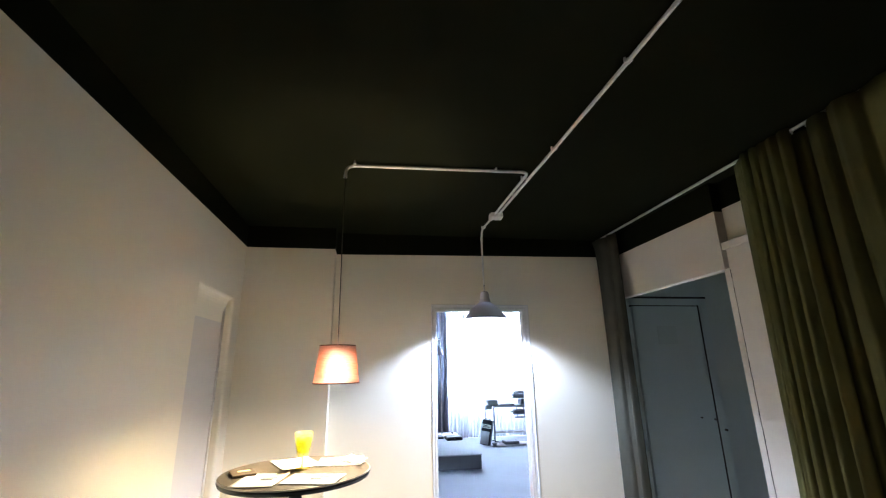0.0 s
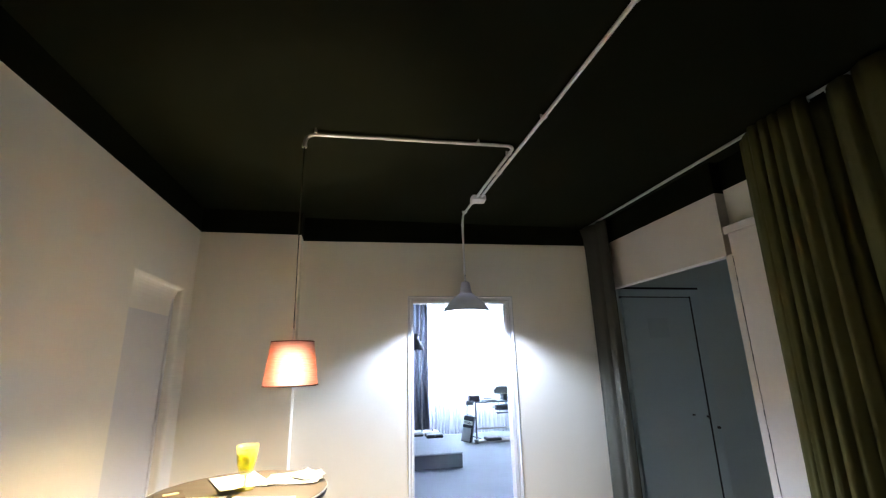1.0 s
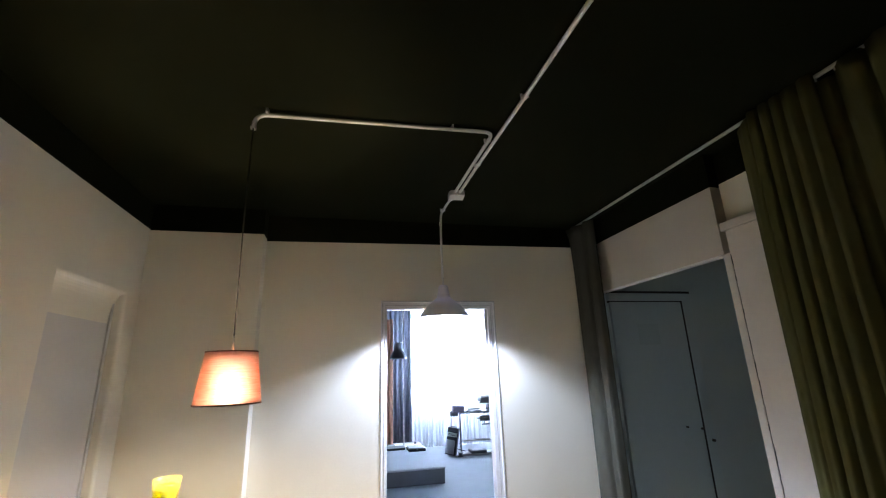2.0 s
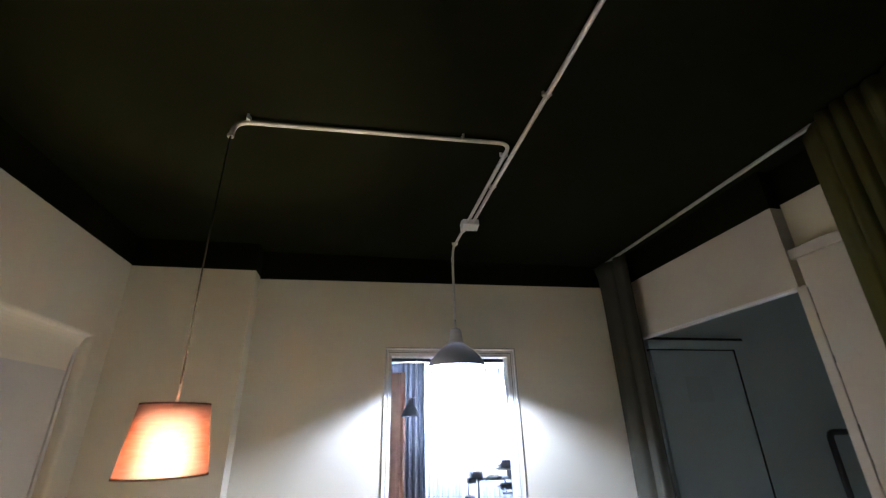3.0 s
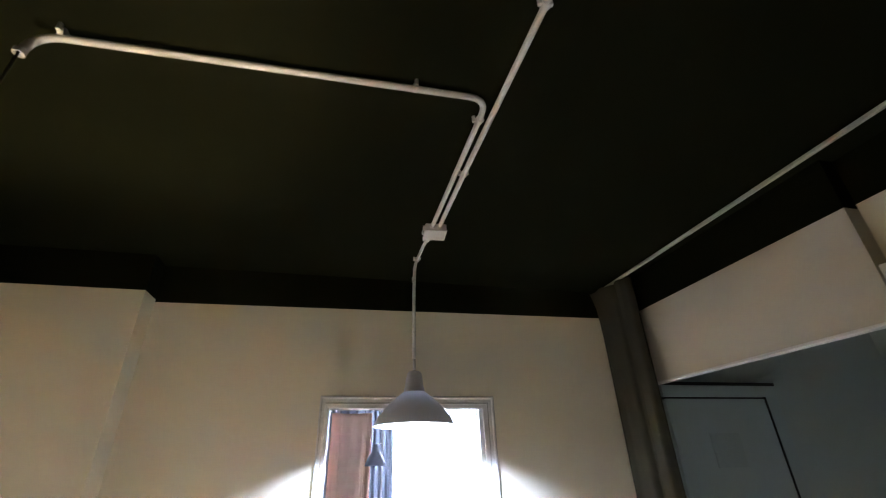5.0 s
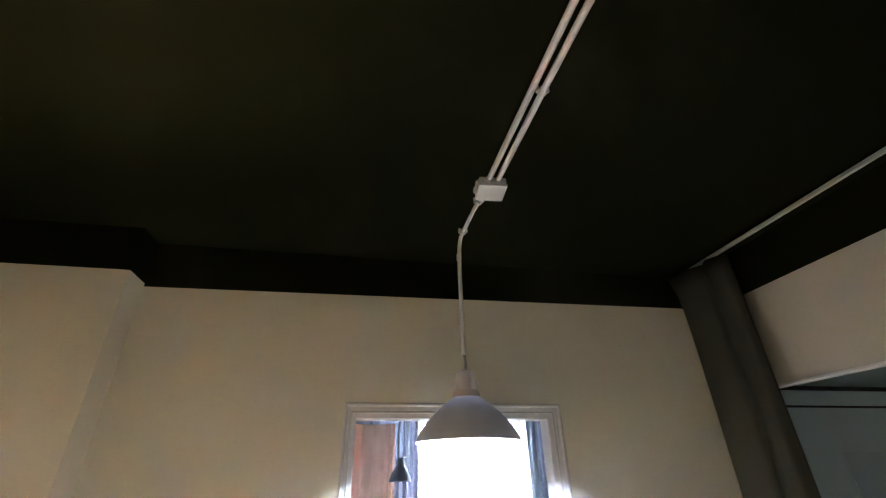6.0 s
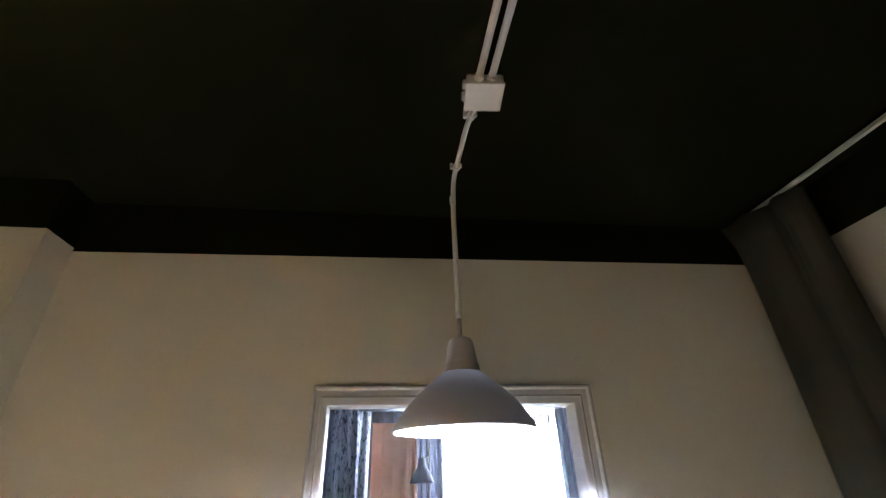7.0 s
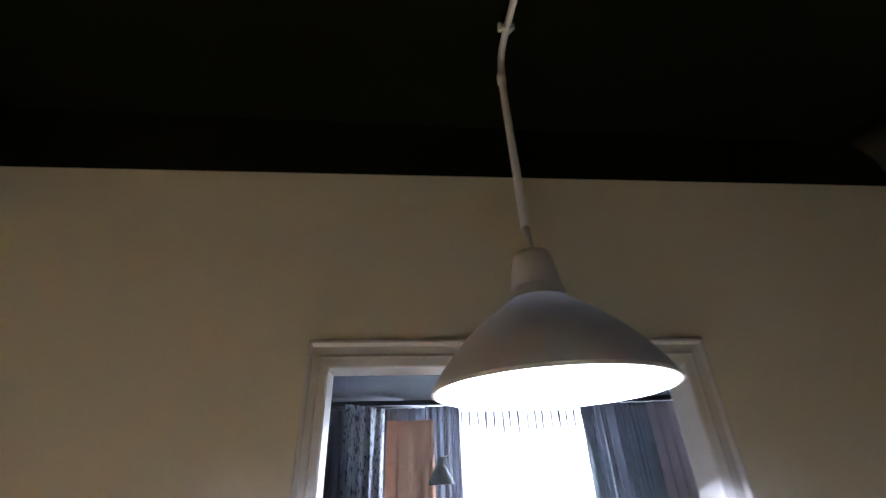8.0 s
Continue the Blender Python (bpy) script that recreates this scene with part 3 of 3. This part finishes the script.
panel = base("leaning_case", (2.25, 8.86, 0), "tall narrow speaker case leaning on the desk", "case")
part("case_body", block(2.15, 2.35, 8.80, 8.92, 0.0, 0.46, bevel=0.008), NAVYBOX, panel)
part("front_panel", block(2.154, 2.322, 8.790, 8.801, 0.012, 0.250, bevel=0.003), PALEGREY, panel, "pale lavender grey front panel")
part("case_label", block(2.154, 2.340, 8.790, 8.801, 0.306, 0.376, bevel=0.003), PAPER, panel, "pale printed label")
for k in range(2):
    part("print_bar", block(2.175, 2.31 - 0.03 * k, 8.787, 8.7905, 0.326 + 0.022 * k, 0.336 + 0.022 * k), INK, panel, "grey printed bar")
part("handle", tube(rounded([(2.20, 8.86, 0.455), (2.20, 8.86, 0.478), (2.30, 8.86, 0.478), (2.30, 8.86, 0.455)], 0.012), 0.007, 10), DARKGREY, panel, smooth=True)
panel.matrix_world = pose(2.245, 8.86, 0.018, -5, 9, -30)
tray = base("floor_tray", (2.75, 8.8, 0), "grey framed device on a pale board on the carpet", "equipment")
part("tray_body", block(2.46, 3.30, 8.74, 8.98, 0.0, 0.030, bevel=0.006), PAPER, tray, "pale flat board")
part("device_frame", block(2.605, 2.895, 8.70, 8.93, 0.030, 0.078, bevel=0.008), DARKGREY, tray)
part("device_screen", block(2.635, 2.865, 8.73, 8.90, 0.078, 0.083, bevel=0.002), PALEGREY, tray)
tagged(part("cable_spool", lathe([(0, 0), (0.050, 0), (0.052, 0.012), (0.034, 0.018), (0.034, 0.052), (0.052, 0.058), (0.050, 0.070), (0.012, 0.072), (0, 0.066)], (2.395, 8.70, 0.0), 24), MIDGREY, smooth=False), "small grey cable spool standing on the carpet", "spool")

lamp = base("pole_lamp", (1.335, 8.85, 0), "grey bell shaded lamp on a slim white pole", "floor lamp")
part("pole", tube([(1.385, 8.85, 0.212), (1.385, 8.85, 2.70)], 0.012), WOODWORK, lamp, smooth=True)
part("foot_plate", lathe([(0, 0), (0.13, 0), (0.13, 0.015), (0.02, 0.025), (0, 0.025)], (1.385, 8.85, 0.212), 32), STEEL, lamp)
part("shade", lathe([(0.0, 0.305), (0.040, 0.305), (0.050, 0.288), (0.053, 0.205), (0.069, 0.185), (0.120, 0.110), (0.152, 0.028), (0.157, 0.0), (0.153, 0.0), (0.116, 0.106), (0.065, 0.180), (0.0, 0.195)], (1.275, 8.78, 1.735), 36), LAMPGREY, lamp, smooth=True)
part("arm", tube([(1.275, 8.78, 2.03), (1.385, 8.85, 2.06)], 0.010), WOODWORK, lamp)

# ---- curtains and rail of the room ----
RAILX = 2.236
rail = base("curtain_rail", (RAILX, 1.0, 2.69), "white aluminium curtain rail fixed under the black ceiling", "curtain rail")
part("rail_profile", block(RAILX - 0.008, RAILX + 0.008, SOUTH + 0.05, 3.838, 2.698, 2.713, bevel=0.002), ALU, rail)
for k in range(11):
    part("rail_bracket", block(RAILX - 0.006, RAILX + 0.006, 3.5 - 0.55 * k, 3.53 - 0.55 * k, 2.712, CEIL), BLACK, rail, "small black rail bracket")
part("rail_cap", block(RAILX - 0.010, RAILX + 0.010, 3.838, 3.853, 2.696, 2.715, bevel=0.003), ALU, rail)
for i in range(6):
    y = 1.74 - 0.075 * i
    bm = tube([(RAILX, y, 2.698), (RAILX, y, 2.683)], 0.004, 8)
    part("glider", bm, ALU, rail)
drape("olive_curtain", (RAILX - 0.030, 2.160), (RAILX - 0.036, 1.735), 2.7145, 0.04, 6, 0.031, 21, OLIVE, "heavy olive green curtain gathered in narrow folds", group="room curtains", flare=1.10, lean=-0.035, sag=0.005, hook=0.07, ease=0.6, rates=[1.6, 1.0, 0.9, 0.85, 1.1, 1.1], crease=0.75, tuck=0.050, reach=0.09)
drape("olive_curtain", (RAILX - 0.028, 1.830), (RAILX - 0.028, -1.9), 2.7115, 0.04, 18, 0.050, 25, OLIVE, "heavy olive green curtain hanging in broad folds", group="room curtains", hook=0.17, sag=0.008, ease=0.55, rates=[0.13, 0.14, 0.16] + [0.24, 0.20, 0.22] * 5, crease=0.7, tuck=0.058, reach=0.21)
drape("grey_green_curtain", (2.186, 3.805), (RAILX + 0.004, 3.515), 2.6995, 0.04, 2, 0.046, 31, SAGE, "grey green curtain bunched at the rail end", group="room curtains", rates=[1.6, 1.0], ease=0.5, crease=0.7, tab=0.045)

# ---- conduit on the ceiling ----
PZ, PR = 2.711, 0.0095
conduit = base("ceiling_conduit", (1.03, 3.2, CEIL), "white plastic electrical conduit clipped to the black ceiling", "conduit")
part("main_pipe", tube([(1.058, SOUTH + 0.01, PZ), (1.057, 1.4, PZ), (1.050, 2.09, PZ), (1.037, 2.79, PZ), (1.034, 3.182, PZ)], PR), PVC, conduit, smooth=True)
part("branch_pipe", tube(rounded([(1.001, 3.182, PZ), (1.009, 2.410, PZ), (-0.140, 2.426, PZ - 0.012), (-0.140, 2.412, 2.618)], 0.062, 9), PR), PVC, conduit, smooth=True)
part("drop_pipe", tube(rounded([(1.012, 3.268, PZ), (0.998, 3.34, PZ), (0.994, 3.617, PZ), (0.990, 3.619, 2.58), (0.990, 3.606, 2.20)], 0.055, 9), 0.0082), PVC, conduit, smooth=True)
part("sleeve", tube([(0.990, 3.619, 2.640), (0.990, 3.619, 2.612)], 0.0105), PVC, conduit, smooth=True)
part("pipe_mouth", lathe([(0.0098, 0), (0.0125, 0), (0.0125, 0.012), (0.0098, 0.012)], (-0.140, 2.410, 2.612), 20, closed=True), PVC, conduit)


def clip(x, y, along):
    """A saddle clip: a ring round the pipe and a screw lug to one side."""
    d = Vector((0, 1, 0)) if along == "y" else Vector((1, 0, 0))
    s = Vector((-1, 0, 0)) if along == "y" else Vector((0, -1, 0))
    p = Vector((x, y, PZ))
    c = part("pipe_clip", tube([p - d * 0.007, p + d * 0.007], PR + 0.003, 16), PVC, conduit)
    q = p + s * 0.0170
    part("lug", tube([q + Vector((0, 0, 0.013)), q + Vector((0, 0, -0.005)), q + Vector((0, 0, -0.008))], 0.0056, 12), PVC, c)
    q = p - s * 0.0135
    part("lug", tube([q + Vector((0, 0, 0.013)), q + Vector((0, 0, -0.001))], 0.005, 10), PVC, c)
    return c


for x, y, along in ((1.058, 0.60, "y"), (1.057, 1.363, "y"), (1.050, 2.099, "y"), (1.037, 2.778, "y"), (1.008, 2.500, "y"), (0.789, 2.411, "x"), (-0.088, 2.420, "x"), (1.003, 3.315, "y"), (0.996, 3.545, "y")):
    clip(x, y, along)

jbox = base("junction_box", (1.021, 3.225, CEIL), "small square off-white junction box on the ceiling", "junction box")
spin = pose(0, 0, 0, 0, 0, -5)
part("box_body", block(0.972, 1.070, 3.180, 3.270, 2.694, CEIL, bevel=0.004, turn=spin), PVC, jbox)
part("box_cover", block(0.970, 1.072, 3.178, 3.272, 2.686, 2.694, bevel=0.003, turn=spin), PVC, jbox)
for x, y, dx, dy in ((0.972, 3.206, -1, 0), (0.975, 3.244, -1, 0), (1.034, 3.182, 0, -1), (1.001, 3.182, 0, -1), (1.012, 3.272, 0, 1)):
    part("box_gland", tube([(x, y, 2.709), (x + 0.010 * dx, y + 0.010 * dy, 2.709)], 0.0125, 14), PVC, jbox)

# ---- the white pendant lamp before the doorway ----
LX, LY, RIM = 0.990, 3.597, 1.899
pendant = base("white_pendant_lamp", (LX, LY, RIM), "white enamelled bell pendant lamp, lit cool white", "pendant lamp")
outer = [(0.1835, 0.0), (0.1795, 0.011), (0.1705, 0.027), (0.158, 0.045), (0.141, 0.066), (0.121, 0.087), (0.100, 0.106), (0.079, 0.123), (0.063, 0.136), (0.054, 0.144)]
part("shade", lathe(outer + [(0.046, 0.145), (0.0, 0.1455)], (LX, LY, RIM), 64), LAMPWHITE, pendant, smooth=True)
part("rim", lathe([(0.1846, -0.002), (0.1846, 0.003), (0.1800, 0.003), (0.1800, -0.002)], (LX, LY, RIM), 64, closed=True), LAMPWHITE, pendant)
part("collar", lathe([(0.0505, 0.143), (0.0490, 0.148), (0.0475, 0.163), (0.0450, 0.166), (0.0445, 0.170)], (LX, LY, RIM), 48), LAMPWHITE, pendant, smooth=True)
part("neck", lathe([(0.0445, 0.165), (0.0400, 0.200), (0.0350, 0.226), (0.031, 0.236), (0.024, 0.240), (0.0, 0.240)], (LX, LY, RIM), 48), LAMPWHITE, pendant, smooth=True)
part("cable_grip", lathe([(0.010, 0.238), (0.0095, 0.243), (0.0065, 0.247), (0.0, 0.247)], (LX, LY, RIM), 24), WHITECORD, pendant, smooth=True)
part("flex", tube([(0.990, 3.606, 2.205), (LX, LY, RIM + 0.24)], 0.0068), WHITECORD, pendant, smooth=True)
part("lampholder", lathe([(0, 0.149), (0.020, 0.149), (0.020, 0.138), (0, 0.138)], (LX, LY, RIM), 24), HOLDER, pendant)
part("bulb", lathe([(0.0, 0.066), (0.019, 0.071), (0.031, 0.086), (0.035, 0.106), (0.028, 0.122), (0.016, 0.133), (0.013, 0.142)], (LX, LY, RIM), 24), COOLBULB, pendant, "glowing cool white bulb", smooth=True)

# ---- the peach pendant lamp over the table ----
SX, SY, SZ = -0.137, 2.425, 1.442
shade = base("peach_pendant_lamp", (SX, SY, SZ), "peach cloth shade pendant lamp, lit warm, on a dark cord", "pendant lamp")
part("shade", lathe([(0.1195, 0.0), (0.0940, 0.193), (0.0932, 0.193), (0.1187, 0.0)], (SX, SY, SZ), 56, closed=True), PEACH, shade, smooth=True)
for r, z in ((0.1197, -0.001), (0.0944, 0.190)):
    part("shade_tape", lathe([(r + 0.0008, z), (r + 0.0004, z + 0.0055), (r - 0.0020, z + 0.0055), (r - 0.0016, z)], (SX, SY, SZ), 56, closed=True), RUST, shade, "rust coloured edge tape")
for k in range(3):
    a = k * 2.094 + 0.4
    part("spoke", tube([(SX + 0.018 * math.cos(a), SY + 0.018 * math.sin(a), SZ + 0.165), (SX + 0.093 * math.cos(a), SY + 0.093 * math.sin(a), SZ + 0.191)], 0.0014, 8), STEEL, shade)
part("lampholder", lathe([(0, 0.184), (0.010, 0.184), (0.017, 0.178), (0.020, 0.165), (0.020, 0.108), (0, 0.108)], (SX, SY, SZ), 24), HOLDER, shade, smooth=True)
part("bulb", lathe([(0.0, 0.014), (0.018, 0.018), (0.029, 0.031), (0.033, 0.048), (0.028, 0.068), (0.017, 0.090), (0.014, 0.110)], (SX, SY, SZ), 24), WARMBULB, shade, "glowing warm bulb", smooth=True)
part("cord", tube([(-0.140, 2.408, 2.63), (-0.139, 2.404, 2.2), (SX, SY, SZ + 0.25)], 0.0030, 10), CORD, shade, smooth=True)
part("cord_sleeve", tube([(SX, SY, SZ + 0.252), (SX, SY, SZ + 0.18)], 0.0042, 12), HOLDER, shade, "pale sleeve at the end of the cord", smooth=True)

# ---- the round table and what lies on it ----
TX, TY, TZ, TR = -0.28, 2.26, 1.070, 0.33
table = base("round_table", (TX, TY, 0), "tall round bistro table with brown top and dark edge", "table")
part("tabletop", lathe([(0, 0), (TR - 0.006, 0), (TR - 0.002, -0.002), (TR - 0.002, -0.006), (0, -0.006)], (TX, TY, TZ), 72), TABLETOP, table)
part("table_edge", lathe([(TR - 0.012, -0.006), (TR, -0.006), (TR + 0.001, -0.014), (TR - 0.003, -0.026), (TR - 0.02, -0.028), (0, -0.028), (0, -0.0065)], (TX, TY, TZ), 72), IRON, table, "black table edge")
# Cream ring that paints the thin highlight along the table's rim.
part("edge_highlight", lathe([(TR - 0.001, -0.0005), (TR + 0.0015, -0.002), (TR + 0.0015, -0.0075), (TR - 0.001, -0.008)], (TX, TY, TZ), 72, closed=True), HOLDER, table, "pale ring painted as the table edge's highlight")
part("pedestal", lathe([(0.028, 0.03), (0.028, TZ - 0.028)], (TX, TY, 0), 28), IRON, table, smooth=True)
part("top_plate", lathe([(0, -0.045), (0.09, -0.045), (0.10, -0.028), (0, -0.028)], (TX, TY, TZ), 28), IRON, table)
part("foot_plate", lathe([(0, 0), (0.24, 0), (0.24, 0.012), (0.05, 0.035), (0, 0.035)], (TX, TY, 0), 48), IRON, table)


def sheet(x, y, w, h, turn, lift, curl, label, bars=()):
    """A sheet of paper that curls a little; bars stand for lines of print."""
    bm, n = bmesh.new(), 8
    m = Matrix.Translation((x, y, TZ + lift)) @ pose(0, 0, 0, 0, 0, turn)
    top = lambda u, v: curl * (max(0.0, abs(u) - 0.25) ** 2 * 4 + max(0.0, abs(v) - 0.3) ** 2 * 3)
    rows = [[bm.verts.new(m @ Vector((w * (i / n - 0.5), h * (j / n - 0.5), 0.001 + top(i / n - 0.5, j / n - 0.5)))) for j in range(n + 1)] for i in range(n + 1)]
    for p, q in zip(rows, rows[1:]):
        for j in range(n):
            bm.faces.new((p[j], q[j], q[j + 1], p[j + 1]))
    ob = thicken(tagged(part("paper_sheet", bm, PAPER, smooth=True), label, "paper", "papers on the table"), 0.0008)
    for u, v, a, b in bars:
        box_m = m @ Matrix.Translation((u * w, v * h, 0.0034 + top(u, v)))
        bb = block(-a / 2, a / 2, -b / 2, b / 2, -0.0004, 0.0004)
        bmesh.ops.transform(bb, matrix=box_m, verts=bb.verts)
        part("print_bar", bb, INK, ob, "grey printed bar")
    return ob


sheet(-0.313, 2.405, 0.185, 0.247, 26, 0.001, 0.010, "white paper sheet lying on the round table")
sheet(-0.093, 2.374, 0.220, 0.167, -4, 0.001, 0.012, "white printed sheet on the round table", ((0.0, 0.1, 0.08, 0.012),))
sheet(-0.084, 2.383, 0.211, 0.159, 5, 0.004, 0.016, "curled white paper sheet on the pile of papers", ((0.1, -0.1, 0.06, 0.01),))
sheet(-0.401, 2.096, 0.176, 0.220, -8, 0.001, 0.006, "white printed sheet near the table edge", ((0.15, 0.0, 0.05, 0.012), (0.15, 0.12, 0.07, 0.008)))
sheet(-0.181, 2.061, 0.229, 0.167, -14, 0.002, 0.006, "white printed sheet near the table edge", ((0.05, 0.0, 0.05, 0.014), (0.1, 0.2, 0.08, 0.008)))
sheet(-0.050, 2.400, 0.11, 0.15, 35, 0.006, 0.030, "small curled paper on the pile of papers")
book = base("small_notebook", (-0.507, 2.224, TZ), "small brown notebook with a yellow card on it", "notebook")
turn = pose(0, 0, 0, 0, 0, 24)
part("cover", block(-0.555, -0.459, 2.162, 2.286, TZ, TZ + 0.012, bevel=0.002, turn=turn), LEATHER, book)
tagged(part("yellow_card", block(-0.53, -0.48, 2.222, 2.248, TZ + 0.0122, TZ + 0.0142, turn=turn), YELLOWCARD), "small yellow card lying on the notebook", "card")

GX, GY = -0.263, 2.285
goblet = base("yellow_goblet", (GX, GY, TZ), "translucent yellow plastic goblet on the round table", "goblet")
part("bowl", lathe([(0.006, 0.046), (0.020, 0.053), (0.028, 0.068), (0.036, 0.100), (0.0425, 0.159), (0.0402, 0.159), (0.0337, 0.100), (0.0255, 0.071), (0.0, 0.058)], (GX, GY, TZ), 40), YELLOW, goblet, smooth=True)
# The yellow drink, a solid body filling most of the bowl.
part("drink", lathe([(0.0, 0.066), (0.021, 0.072), (0.0270, 0.090), (0.0315, 0.138), (0.0, 0.138)], (GX, GY, TZ), 40), JUICE, goblet, "vivid yellow drink in the goblet", smooth=True)
part("stem", lathe([(0.0055, 0.048), (0.0045, 0.025), (0.006, 0.010), (0.010, 0.005)], (GX, GY, TZ), 20), STEM, goblet, smooth=True)
part("foot", lathe([(0, 0), (0.036, 0), (0.037, 0.002), (0.012, 0.006), (0, 0.007)], (GX, GY, TZ), 36), STEM, goblet, smooth=True)
